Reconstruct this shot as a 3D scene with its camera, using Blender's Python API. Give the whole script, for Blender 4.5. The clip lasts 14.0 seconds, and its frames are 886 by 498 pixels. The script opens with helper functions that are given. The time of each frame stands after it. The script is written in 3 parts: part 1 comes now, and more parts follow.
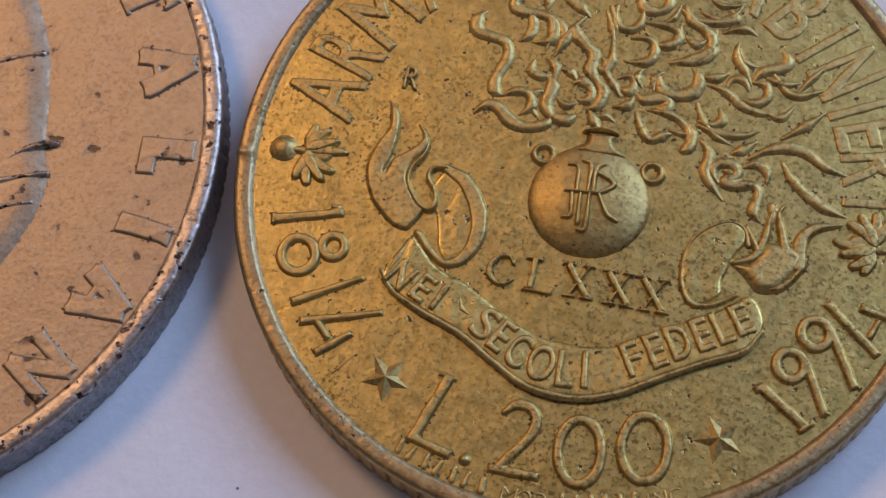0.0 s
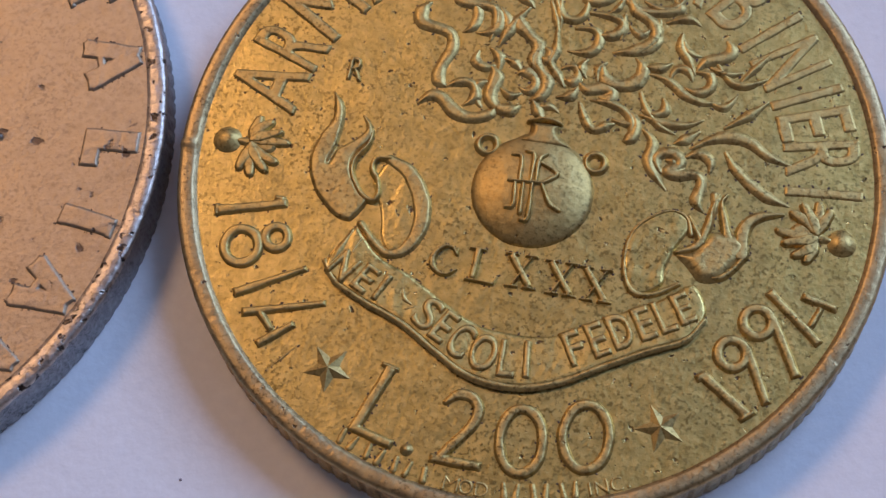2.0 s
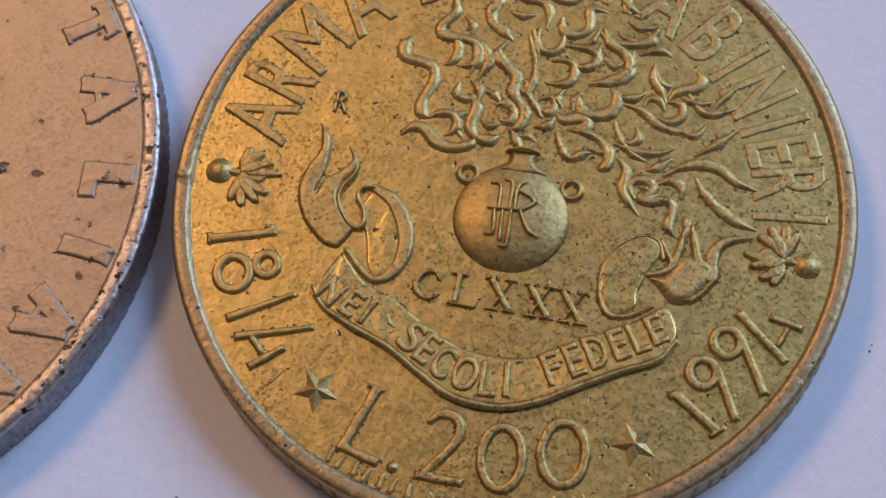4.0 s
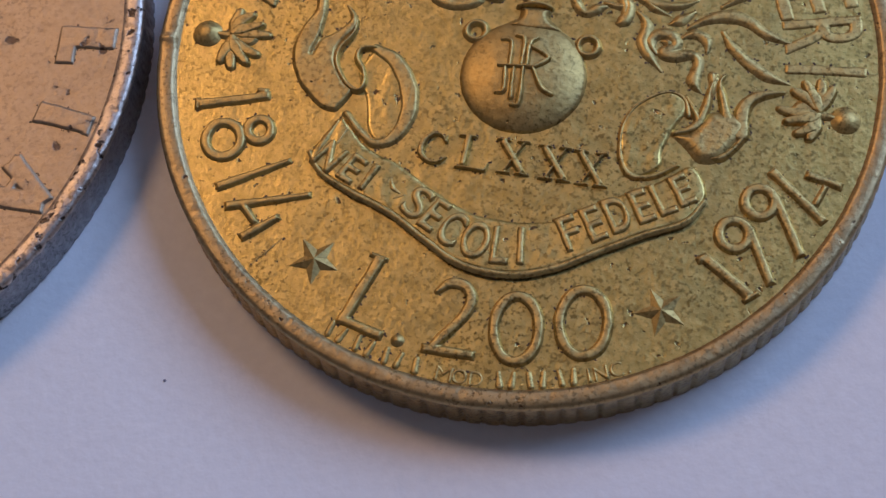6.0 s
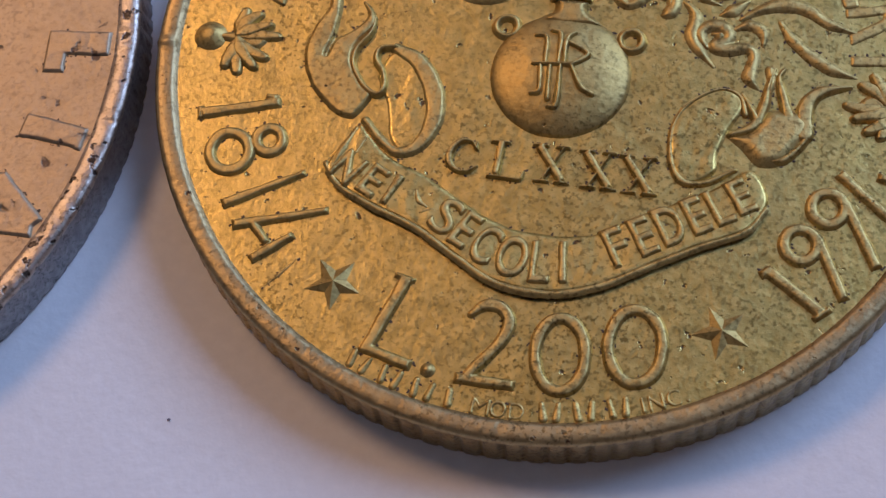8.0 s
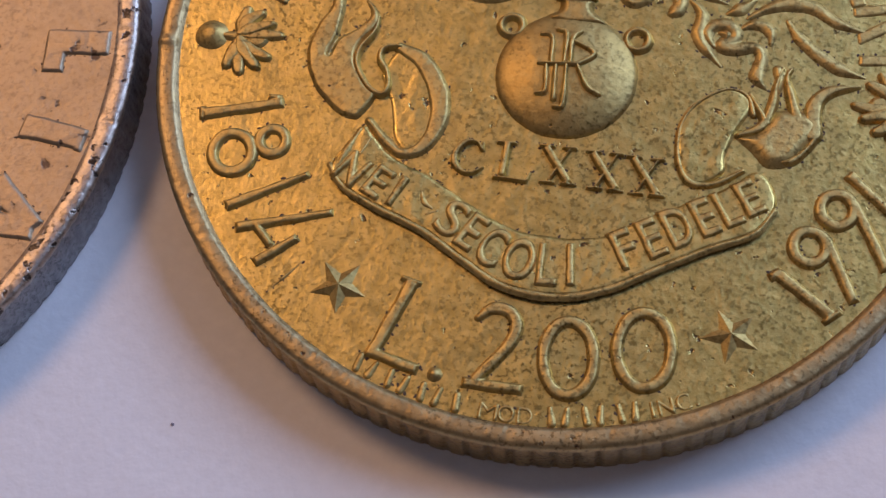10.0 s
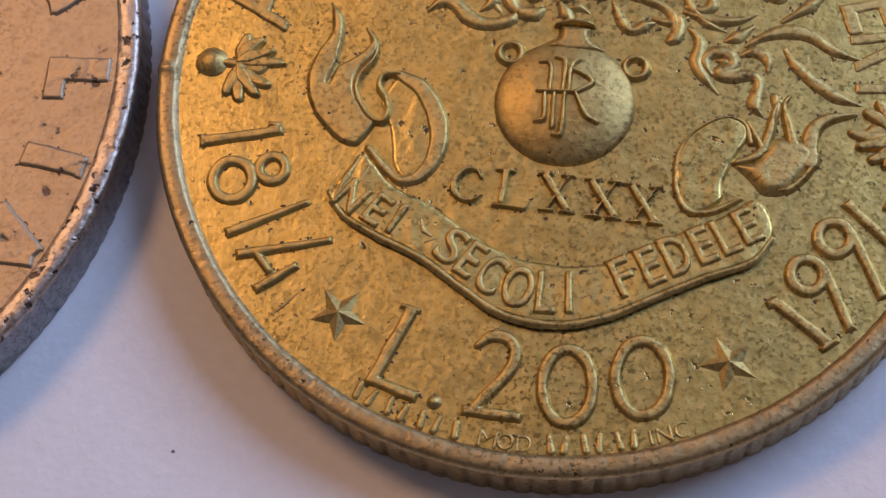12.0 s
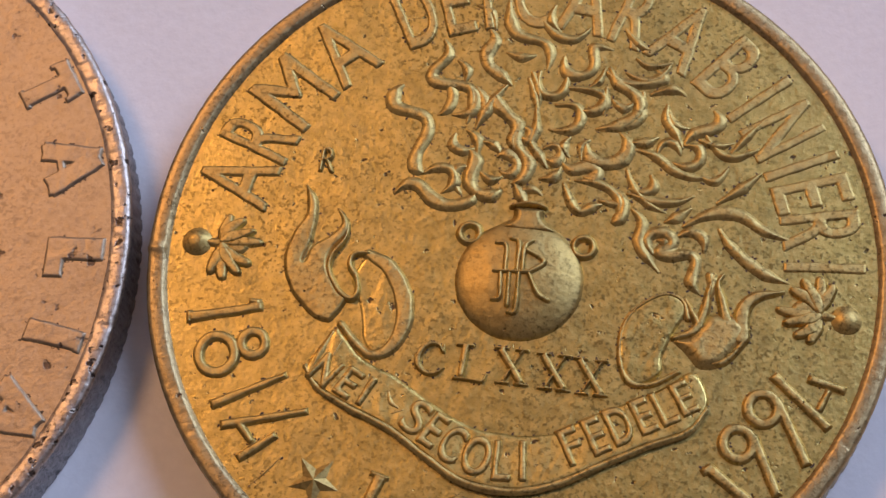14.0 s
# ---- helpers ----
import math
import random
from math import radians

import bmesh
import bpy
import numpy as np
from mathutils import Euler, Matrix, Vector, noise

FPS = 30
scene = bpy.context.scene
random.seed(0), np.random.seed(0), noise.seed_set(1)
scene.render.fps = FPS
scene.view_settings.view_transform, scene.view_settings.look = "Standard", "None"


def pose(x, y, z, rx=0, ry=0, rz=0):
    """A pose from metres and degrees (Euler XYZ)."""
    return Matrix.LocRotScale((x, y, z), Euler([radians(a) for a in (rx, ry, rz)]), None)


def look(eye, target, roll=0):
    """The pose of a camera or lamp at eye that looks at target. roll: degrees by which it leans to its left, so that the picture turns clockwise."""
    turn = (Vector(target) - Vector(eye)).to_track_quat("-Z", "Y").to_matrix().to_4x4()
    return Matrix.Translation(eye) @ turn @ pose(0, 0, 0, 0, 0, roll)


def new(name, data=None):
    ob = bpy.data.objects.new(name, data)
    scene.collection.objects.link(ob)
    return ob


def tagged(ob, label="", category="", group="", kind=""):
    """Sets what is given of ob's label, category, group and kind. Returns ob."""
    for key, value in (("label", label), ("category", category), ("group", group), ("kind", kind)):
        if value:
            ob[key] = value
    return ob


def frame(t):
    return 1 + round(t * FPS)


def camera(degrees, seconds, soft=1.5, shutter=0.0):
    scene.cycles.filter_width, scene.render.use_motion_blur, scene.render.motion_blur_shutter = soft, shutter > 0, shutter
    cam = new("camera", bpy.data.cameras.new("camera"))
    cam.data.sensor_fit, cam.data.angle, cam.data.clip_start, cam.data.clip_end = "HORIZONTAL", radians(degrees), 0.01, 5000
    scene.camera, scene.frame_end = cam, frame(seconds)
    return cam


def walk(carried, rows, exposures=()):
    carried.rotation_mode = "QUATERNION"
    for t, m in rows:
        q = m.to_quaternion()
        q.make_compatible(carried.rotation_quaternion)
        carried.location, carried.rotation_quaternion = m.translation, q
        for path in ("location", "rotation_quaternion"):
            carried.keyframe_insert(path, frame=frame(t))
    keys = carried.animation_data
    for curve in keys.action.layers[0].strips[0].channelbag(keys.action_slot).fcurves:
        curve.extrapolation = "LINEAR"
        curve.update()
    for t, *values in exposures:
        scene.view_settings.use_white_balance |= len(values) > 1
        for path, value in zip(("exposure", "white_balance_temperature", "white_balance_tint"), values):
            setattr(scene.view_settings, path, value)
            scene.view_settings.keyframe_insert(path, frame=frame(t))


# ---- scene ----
import functools

# Two coins on white paper on a desk, lit by a warm lamp and a cool window. Sizes below are in millimetres.
MM = 0.001
cam = camera(27.5, 14.0, soft=1.5)
ROWS = [
    (0.0, (-4.97, -24.34, 57.60), 22.00, -8.56, 0.55),
    (0.5, (-4.44, -24.64, 56.85), 22.37, -8.34, 0.22),
    (1.0, (-4.01, -24.69, 56.97), 22.21, -8.13, -0.14),
    (1.5, (-3.66, -24.70, 57.19), 21.99, -8.00, -0.27),
    (2.0, (-3.47, -24.95, 57.32), 22.08, -8.01, -0.29),
    (2.5, (-3.33, -25.04, 57.50), 22.22, -8.12, -0.14),
    (4.8, (-2.17, -26.15, 61.14), 22.12, -9.20, 0.05),
    (5.0, (-2.11, -26.47, 61.20), 21.92, -9.21, 0.00),
    (5.5, (-2.56, -27.60, 58.18), 22.10, -9.72, 0.33),
    (6.0, (-3.28, -28.12, 53.69), 22.78, -10.33, 0.82),
    (6.5, (-3.66, -26.62, 50.79), 23.09, -10.95, 1.19),
    (7.0, (-3.83, -26.27, 48.92), 23.94, -11.28, 1.33),
    (7.5, (-3.85, -26.35, 48.40), 24.16, -11.57, 1.35),
    (8.0, (-4.05, -26.23, 48.24), 23.96, -11.55, 1.00),
    (10.5, (-4.78, -25.16, 48.11), 23.09, -10.25, -0.61),
    (11.0, (-4.82, -25.02, 48.20), 23.04, -10.16, -0.77),
    (11.5, (-4.82, -24.78, 48.34), 23.08, -10.01, -0.91),
    (12.0, (-4.70, -24.73, 48.64), 23.20, -10.03, -0.85),
    (12.5, (-4.40, -24.38, 49.45), 22.94, -10.36, -0.58),
    (13.0, (-3.84, -22.90, 51.25), 22.17, -10.79, -0.32),
    (13.5, (-3.36, -22.22, 53.05), 22.75, -10.46, -0.80),
    (14.0, (-2.78, -21.65, 55.54), 22.64, -10.13, -1.24),
]


def eye_pose(x, y, z, tilt, roll, turn):
    m = pose(0, 0, 0, 0, 0, turn) @ pose(0, 0, 0, tilt, 0, 0) @ pose(0, 0, 0, 0, 0, roll)
    return Matrix.Translation((x * MM, y * MM, z * MM)) @ m


walk(cam, [(t, eye_pose(*e, tilt, roll, turn)) for t, e, tilt, roll, turn in ROWS],
     exposures=[(0.0, -0.68, 5900, 10), (1.5, -0.58, 5650, 9), (2.7, -0.57, 5600, 10), (5.0, -0.58, 5700, 9), (6.5, -0.91, 5550, 9), (7.5, -0.68, 5650, 10),
                (8.2, -0.69, 5800, 11), (10.5, -0.64, 6180, 14), (12.5, -0.56, 6330, 15), (14.0, -0.46, 6950, 16)])

# ---- light ----
world = bpy.data.worlds.new("world")
scene.world = world
world.use_nodes = True
sky = world.node_tree.nodes.new("ShaderNodeTexSky")
sky.sky_type, sky.sun_disc, sky.sun_elevation, sky.sun_rotation = "NISHITA", False, radians(20), radians(40)
world.node_tree.links.new(sky.outputs[0], world.node_tree.nodes["Background"].inputs[0])
world.node_tree.nodes["Background"].inputs[1].default_value = 0.1


def area_lamp(name, eye, target, w, h, watts, colour, shape="RECTANGLE"):
    data = bpy.data.lights.new(name, "AREA")
    data.shape, data.size, data.size_y, data.energy, data.color = shape, w, h, watts, colour
    ob = new(name, data)
    ob.matrix_world = look(eye, target)
    return ob


# daylight that enters by the window, and the warm room lamp
area_lamp("window_light", (1.50, 0.90, 1.30), (0, 0, 0.0), 1.25, 1.22, 55, (0.49, 0.65, 1.0))
area_lamp("room_lamp_light", (-0.58, 0.92, 1.26), (0, 0, 0), 0.48, 0.48, 13.6, (1.0, 0.55, 0.26), "DISK")

# ---- materials ----


def material(name, base, rough, metal):
    m = bpy.data.materials.new(name)
    m.use_nodes = True
    b = m.node_tree.nodes["Principled BSDF"]
    b.inputs["Base Color"].default_value = (*base, 1)
    b.inputs["Roughness"].default_value, b.inputs["Metallic"].default_value = rough, metal
    return m, m.node_tree, b


def noise_node(tree, scale, detail=4, rough=0.6, coord=None, stretch=None):
    n = tree.nodes.new("ShaderNodeTexNoise")
    n.inputs["Scale"].default_value, n.inputs["Detail"].default_value, n.inputs["Roughness"].default_value = scale, detail, rough
    c = coord or tree.nodes.new("ShaderNodeTexCoord").outputs["Object"]
    if stretch:
        mp = tree.nodes.new("ShaderNodeMapping")
        mp.inputs["Scale"].default_value = stretch
        tree.links.new(c, mp.inputs[0])
        c = mp.outputs[0]
    tree.links.new(c, n.inputs["Vector"])
    return n.outputs["Fac"]


def ramp(tree, fac, *stops):
    r = tree.nodes.new("ShaderNodeValToRGB")
    e = r.color_ramp.elements
    while len(e) < len(stops):
        e.new(0.5)
    for k, (p, c) in zip(e, stops):
        k.position, k.color = p, (*c, 1) if len(c) == 3 else c
    tree.links.new(fac, r.inputs[0])
    return r.outputs[0]


def mix(tree, fac, a, b, kind="MIX"):
    m = tree.nodes.new("ShaderNodeMix")
    m.data_type, m.blend_type = "RGBA", kind
    for sock, v in ((m.inputs[0], fac), (m.inputs[6], a), (m.inputs[7], b)):
        if isinstance(v, bpy.types.NodeSocket):
            tree.links.new(v, sock)
        elif isinstance(v, tuple):
            sock.default_value = (*v, 1)
        else:
            sock.default_value = v
    return m.outputs[2]


def bump(tree, height, strength, distance, below=None):
    b = tree.nodes.new("ShaderNodeBump")
    b.inputs["Strength"].default_value, b.inputs["Distance"].default_value = strength, distance
    tree.links.new(height, b.inputs["Height"])
    if below:
        tree.links.new(below, b.inputs["Normal"])
    return b.outputs[0]


BLACK, WHITE = (0, 0, 0), (1, 1, 1)


def coin_metal(name, light, deep, tarnish, grime, rough, pit_scale, pit_edge, depth=1.0, flecked=0.9):
    """Worn struck metal: mottled tone, tarnish clouds, dark grime specks in small pits, fine scuffs."""
    m, tree, b = material(name, light, rough, 1.0)
    cloud = noise_node(tree, 420, 5, 0.65)
    fine = noise_node(tree, 3600, 2.5, 0.55)
    grain = noise_node(tree, 6500, 3, 0.6)
    speck = noise_node(tree, pit_scale, 3, 0.55)
    scuff = noise_node(tree, 2600, 3, 0.6, stretch=(1, 0.3, 1))
    tone = mix(tree, ramp(tree, fine, (0.36, BLACK), (0.66, WHITE)), deep, light)
    tone = mix(tree, ramp(tree, cloud, (0.45, BLACK), (0.72, (0.45, 0.45, 0.45))), tone, tarnish)
    dots = ramp(tree, speck, (pit_edge, BLACK), (pit_edge + 0.05, WHITE))
    tone = mix(tree, dots, tone, grime)
    fleck = noise_node(tree, 6800, 4, 0.6)
    patch = ramp(tree, noise_node(tree, 330, 4, 0.6), (0.38, (0.25, 0.25, 0.25)), (0.64, WHITE))
    flecks = mix(tree, 1.0, ramp(tree, fleck, (0.52, BLACK), (0.62, (flecked,) * 3)), patch, "MULTIPLY")
    tone = mix(tree, flecks, tone, tuple(0.42 * c for c in deep))
    tone = mix(tree, ramp(tree, noise_node(tree, 1500, 4, 0.6), (0.50, BLACK), (0.68, (0.24, 0.24, 0.24))), tone, tuple(0.5 * c for c in tarnish))
    tree.links.new(tone, b.inputs["Base Color"])
    tree.links.new(ramp(tree, fine, (0.3, (rough - 0.03,) * 3), (0.7, (rough + 0.05,) * 3)), b.inputs["Roughness"])
    n1 = bump(tree, noise_node(tree, 800, 2), 0.35, 0.00003 * depth)
    n2 = bump(tree, fine, 0.8, 0.000024 * depth, bump(tree, noise_node(tree, 1700, 3, 0.6), 0.4, 0.00003 * depth, n1))
    n3 = bump(tree, scuff, 0.25, 0.000006, n2)
    n4 = bump(tree, fleck, 0.8, 0.000016 * depth, bump(tree, grain, 0.8, 0.000026 * depth, n3))
    inv = tree.nodes.new("ShaderNodeInvert")
    tree.links.new(dots, inv.inputs["Color"])
    tree.links.new(bump(tree, inv.outputs[0], 0.6, 0.00003, n4), b.inputs["Normal"])
    return m


BRASS = coin_metal("worn_brass", (0.71, 0.53, 0.175), (0.60, 0.445, 0.135), (0.51, 0.42, 0.165), (0.13, 0.09, 0.05), 0.37, 2600, 0.665, 0.45)
BRASS_RELIEF = coin_metal("rubbed_brass", (0.61, 0.46, 0.165), (0.50, 0.36, 0.125), (0.45, 0.35, 0.15), (0.08, 0.055, 0.03), 0.49, 2600, 0.715, 0.6)
BRASS_DULL = coin_metal("dull_brass", (0.53, 0.385, 0.135), (0.44, 0.31, 0.105), (0.40, 0.32, 0.135), (0.08, 0.055, 0.03), 0.50, 2600, 0.715, 0.5)
BRASS_RIM = coin_metal("rim_brass", (0.50, 0.375, 0.18), (0.40, 0.29, 0.135), (0.36, 0.30, 0.18), (0.09, 0.05, 0.03), 0.45, 2200, 0.67, 0.55)
STEEL = coin_metal("worn_steel", (0.52, 0.415, 0.285), (0.45, 0.355, 0.24), (0.44, 0.33, 0.21), (0.12, 0.09, 0.075), 0.52, 1500, 0.655, 0.6, 0.45)
STEEL_RIM = coin_metal("rim_steel", (0.60, 0.53, 0.46), (0.47, 0.40, 0.33), (0.40, 0.33, 0.27), (0.05, 0.04, 0.035), 0.43, 2300, 0.585, 0.8)

# steel edge: the shade of the side facing away from the lamps is in its colour
STEEL_EDGE_SHADED = coin_metal("shaded_edge_steel", (0.42, 0.40, 0.39), (0.30, 0.28, 0.28), (0.26, 0.24, 0.24), (0.08, 0.07, 0.07), 0.46, 2300, 0.70)
BRASS_EDGE = coin_metal("edge_brass", (0.50, 0.38, 0.19), (0.38, 0.27, 0.13), (0.34, 0.26, 0.16), (0.09, 0.05, 0.03), 0.42, 2300, 0.70)


def paper_material():
    m, tree, b = material("white_paper", (0.8, 0.8, 0.8), 0.75, 0)
    fibre = noise_node(tree, 2400, 5, 0.65)
    blotch = noise_node(tree, 130, 3)
    c = mix(tree, ramp(tree, fibre, (0.3, BLACK), (0.7, WHITE)), (0.80, 0.795, 0.81), (0.86, 0.855, 0.865))
    c = mix(tree, ramp(tree, blotch, (0.4, BLACK), (0.75, (0.5, 0.5, 0.5))), c, (0.80, 0.795, 0.83))
    tree.links.new(c, b.inputs["Base Color"])
    n = bump(tree, noise_node(tree, 700, 4), 0.35, 0.00012)
    tree.links.new(bump(tree, fibre, 0.5, 0.00003, n), b.inputs["Normal"])
    return m


def plain_material(name, base, dark, scale, rough):
    m, tree, b = material(name, base, rough, 0)
    tree.links.new(mix(tree, ramp(tree, noise_node(tree, scale, 5), (0.35, BLACK), (0.7, WHITE)), dark, base), b.inputs["Base Color"])
    tree.links.new(bump(tree, noise_node(tree, scale * 20, 4), 0.2, 0.001), b.inputs["Normal"])
    return m


PAPER = paper_material()
WALL = plain_material("wall_paint", (0.56, 0.51, 0.46), (0.52, 0.47, 0.42), 3, 0.8)
CEILING = plain_material("ceiling_paint", (0.55, 0.50, 0.45), (0.51, 0.46, 0.41), 3, 0.8)
WOOD = plain_material("desk_wood", (0.24, 0.13, 0.06), (0.15, 0.08, 0.035), 6, 0.45)
FLOOR = plain_material("floor_boards", (0.30, 0.19, 0.10), (0.22, 0.13, 0.07), 4, 0.5)
FRAME = plain_material("window_paint", (0.8, 0.8, 0.78), (0.76, 0.76, 0.74), 5, 0.4)
CRUMB_BROWN = plain_material("dark_brown_crumb", (0.12, 0.078, 0.04), (0.06, 0.04, 0.024), 4000, 0.7)
INK = plain_material("dust_speck", (0.26, 0.23, 0.28), (0.18, 0.16, 0.20), 9000, 0.8)

# ---- mesh helpers ----


def mesh_object(name, verts, faces, mat, parent=None, label="", smooth=True):
    me = bpy.data.meshes.new(name)
    me.from_pydata(verts, [], faces)
    me.validate()
    if smooth:
        me.polygons.foreach_set("use_smooth", [True] * len(me.polygons))
    me.materials.append(mat)
    ob = new(name, me)
    ob.parent = parent
    return tagged(ob, label) if label else ob


def part(name, bm, mat, parent=None, label="", smooth=False):
    me = bpy.data.meshes.new(name)
    bm.to_mesh(me)
    bm.free()
    if smooth:
        me.polygons.foreach_set("use_smooth", [True] * len(me.polygons))
    me.materials.append(mat)
    ob = new(name, me)
    ob.parent = parent
    return tagged(ob, label) if label else ob


def box(x0, y0, z0, x1, y1, z1, bevel=0.0):
    bm = bmesh.new()
    bmesh.ops.create_cube(bm, size=1)
    for v in bm.verts:
        v.co = Vector((x0 if v.co.x < 0 else x1, y0 if v.co.y < 0 else y1, z0 if v.co.z < 0 else z1))
    if bevel:
        bmesh.ops.bevel(bm, geom=bm.edges[:], offset=bevel, segments=2, affect="EDGES")
    return bm


def smooth_line(pts, steps=6):
    """A Catmull-Rom line through the points."""
    p = [np.array(a, float) for a in pts]
    if len(p) < 3:
        return np.array(p)
    p = [2 * p[0] - p[1], *p, 2 * p[-1] - p[-2]]
    out = []
    for a, b, c, d in zip(p, p[1:], p[2:], p[3:]):
        for k in range(steps):
            t = k / steps
            out.append(0.5 * (2 * b + (c - a) * t + (2 * a - 5 * b + 4 * c - d) * t * t + (3 * b - a - 3 * c + d) * t ** 3))
    return np.array(out + [p[-2]])


def stroke_depth(pts, widths):
    """Depth inside a stroke whose half width runs along widths."""
    line = smooth_line(pts)
    w = np.interp(np.linspace(0, 1, len(line)), np.linspace(0, 1, len(widths)), widths)

    def depth(x, y):
        best = np.full(x.shape, -9.0)
        for (ax, ay), (bx, by), wa, wb in zip(line[:-1], line[1:], w[:-1], w[1:]):
            dx, dy = bx - ax, by - ay
            s = np.clip(((x - ax) * dx + (y - ay) * dy) / max(dx * dx + dy * dy, 1e-9), 0, 1)
            best = np.maximum(best, wa + (wb - wa) * s - np.hypot(x - ax - s * dx, y - ay - s * dy))
        return best

    m = max(widths) + 0.1
    return depth, (*(line.min(0) - m), *(line.max(0) + m))


def edges_depth(segs, grow=0.0):
    """Depth inside the outline made of segments (even-odd)."""
    segs = np.array(segs)

    def depth(x, y):
        dist, inside = np.full(x.shape, 99.0), np.zeros(x.shape, bool)
        for ax, ay, bx, by in segs:
            dx, dy = bx - ax, by - ay
            s = np.clip(((x - ax) * dx + (y - ay) * dy) / max(dx * dx + dy * dy, 1e-12), 0, 1)
            dist = np.minimum(dist, np.hypot(x - ax - s * dx, y - ay - s * dy))
            if ay != by:
                inside ^= ((ay > y) != (by > y)) & (x < ax + (y - ay) * dx / dy)
        return np.where(inside, dist, -dist) + grow

    lo, hi = np.minimum(segs[:, :2].min(0), segs[:, 2:].min(0)), np.maximum(segs[:, :2].max(0), segs[:, 2:].max(0))
    return depth, (*(lo - 0.12 - grow), *(hi + 0.12 + grow))


def union(*shapes):
    """The shape that several shapes make together."""
    lo = [min(b[k] for _, b in shapes) for k in (0, 1)]
    hi = [max(b[k] for _, b in shapes) for k in (2, 3)]
    return lambda x, y: functools.reduce(np.maximum, [d(x, y) for d, _ in shapes]), (*lo, *hi)


def bar(x0, y0, x1, y1, w0, w1=None):
    """A straight stroke with half widths w0 to w1 and blunt ends."""
    w1 = w1 or w0
    n = math.hypot(x1 - x0, y1 - y0)
    px, py = -(y1 - y0) / n, (x1 - x0) / n
    c = [(x0 + px * w0, y0 + py * w0), (x1 + px * w1, y1 + py * w1), (x1 - px * w1, y1 - py * w1), (x0 - px * w0, y0 - py * w0)]
    return edges_depth([(*a, *b) for a, b in zip(c, c[1:] + c[:1])])


def hoop(x, y, rx, ry, turn, w):
    """A closed oval stroke."""
    c, s = math.cos(radians(turn)), math.sin(radians(turn))
    pts = [(x + c * rx * math.cos(a) - s * ry * math.sin(a), y + s * rx * math.cos(a) + c * ry * math.sin(a)) for a in np.linspace(0, 2 * math.pi, 15)]
    return stroke_depth(pts, [w, w])


def outline_depth(pts, steps=6):
    loop = smooth_line(list(pts) + [pts[0]], steps)
    return edges_depth([(*a, *b) for a, b in zip(loop[:-1], loop[1:])])


HOLLOWS, CRUMB_RANDOM = [], np.random.default_rng(5)


def relief(name, shape, height, soft, base, mat, parent, label="", res=0.034):
    """A struck relief: a fine sheet that rises softly from just below its base. base: a height or a function of x, y."""
    depth, (x0, y0, x1, y1) = shape
    nx, ny = max(int((x1 - x0) / res), 3), max(int((y1 - y0) / res), 3)
    x, y = np.meshgrid(np.linspace(x0, x1, nx), np.linspace(y0, y1, ny))
    d = depth(x, y)
    d = d + 0.007 * (np.sin(5.1 * x + 3.3 * y) + np.sin(7.3 * y - 4.2 * x + 1))
    rise = np.clip(d / soft, 0, 1)
    rise = np.sin(rise * math.pi / 2) if soft > 0.2 else 0.86 * np.clip(d / (soft * 0.75), 0, 1) + 0.14 * np.sin(np.clip(d / (soft * 2.2), 0, 1) * math.pi / 2)
    z = (height(x, y) if callable(height) else height) * rise
    z = z + rise * sum(a * np.sin(u * x + v * y + 3 * np.sin(0.7 * v * x - 0.6 * u * y)) for a, u, v in ((0.004, 1.9, 2.7), (0.003, -4.1, 3.3), (0.002, 7.3, 6.1)))
    z = np.where(d < 0, np.maximum(d * 1.3, -0.055), z) + (base(x, y) if callable(base) else base)
    keep = d > -0.075
    cell = keep[:-1, :-1] & keep[1:, :-1] & keep[:-1, 1:] & keep[1:, 1:]
    used = np.zeros(d.shape, bool)
    for a, b in ((0, 0), (1, 0), (0, 1), (1, 1)):
        used[a:ny - 1 + a, b:nx - 1 + b] |= cell
    index = np.full(d.shape, -1)
    index[used] = np.arange(used.sum())
    verts = np.c_[x[used], y[used], z[used]] * MM
    if not callable(base) and parent:
        foot = np.argwhere((d < 0.0) & (d > -0.05))
        for a, b in foot[CRUMB_RANDOM.random(len(foot)) < 0.09]:
            HOLLOWS.append((parent.name, x[a, b], y[a, b], base))
    i, j = np.nonzero(cell)
    faces = np.c_[index[i, j], index[i, j + 1], index[i + 1, j + 1], index[i + 1, j]]
    return mesh_object(name, verts.tolist(), faces.tolist(), mat, parent, label)


GLYPHS = {}


def glyph(ch):
    """The outline of a character of the built-in font, in a unit box."""
    if ch not in GLYPHS:
        data = bpy.data.curves.new("glyph", "FONT")
        data.body, data.resolution_u = ch, 5
        ob = new("glyph", data)
        me = bpy.data.meshes.new_from_object(ob.evaluated_get(bpy.context.evaluated_depsgraph_get()))
        bm = bmesh.new()
        bm.from_mesh(me)
        bmesh.ops.remove_doubles(bm, verts=bm.verts[:], dist=1e-5)
        segs = np.array([(*e.verts[0].co.xy, *e.verts[1].co.xy) for e in bm.edges if len(e.link_faces) == 1])
        bm.free()
        bpy.data.objects.remove(ob)
        bpy.data.curves.remove(data)
        bpy.data.meshes.remove(me)
        lo, hi = segs.reshape(-1, 2).min(0), segs.reshape(-1, 2).max(0)
        GLYPHS[ch] = (segs.reshape(-1, 2, 2) - (lo + hi) / 2) / (hi - lo), (hi - lo)
    return GLYPHS[ch][0]


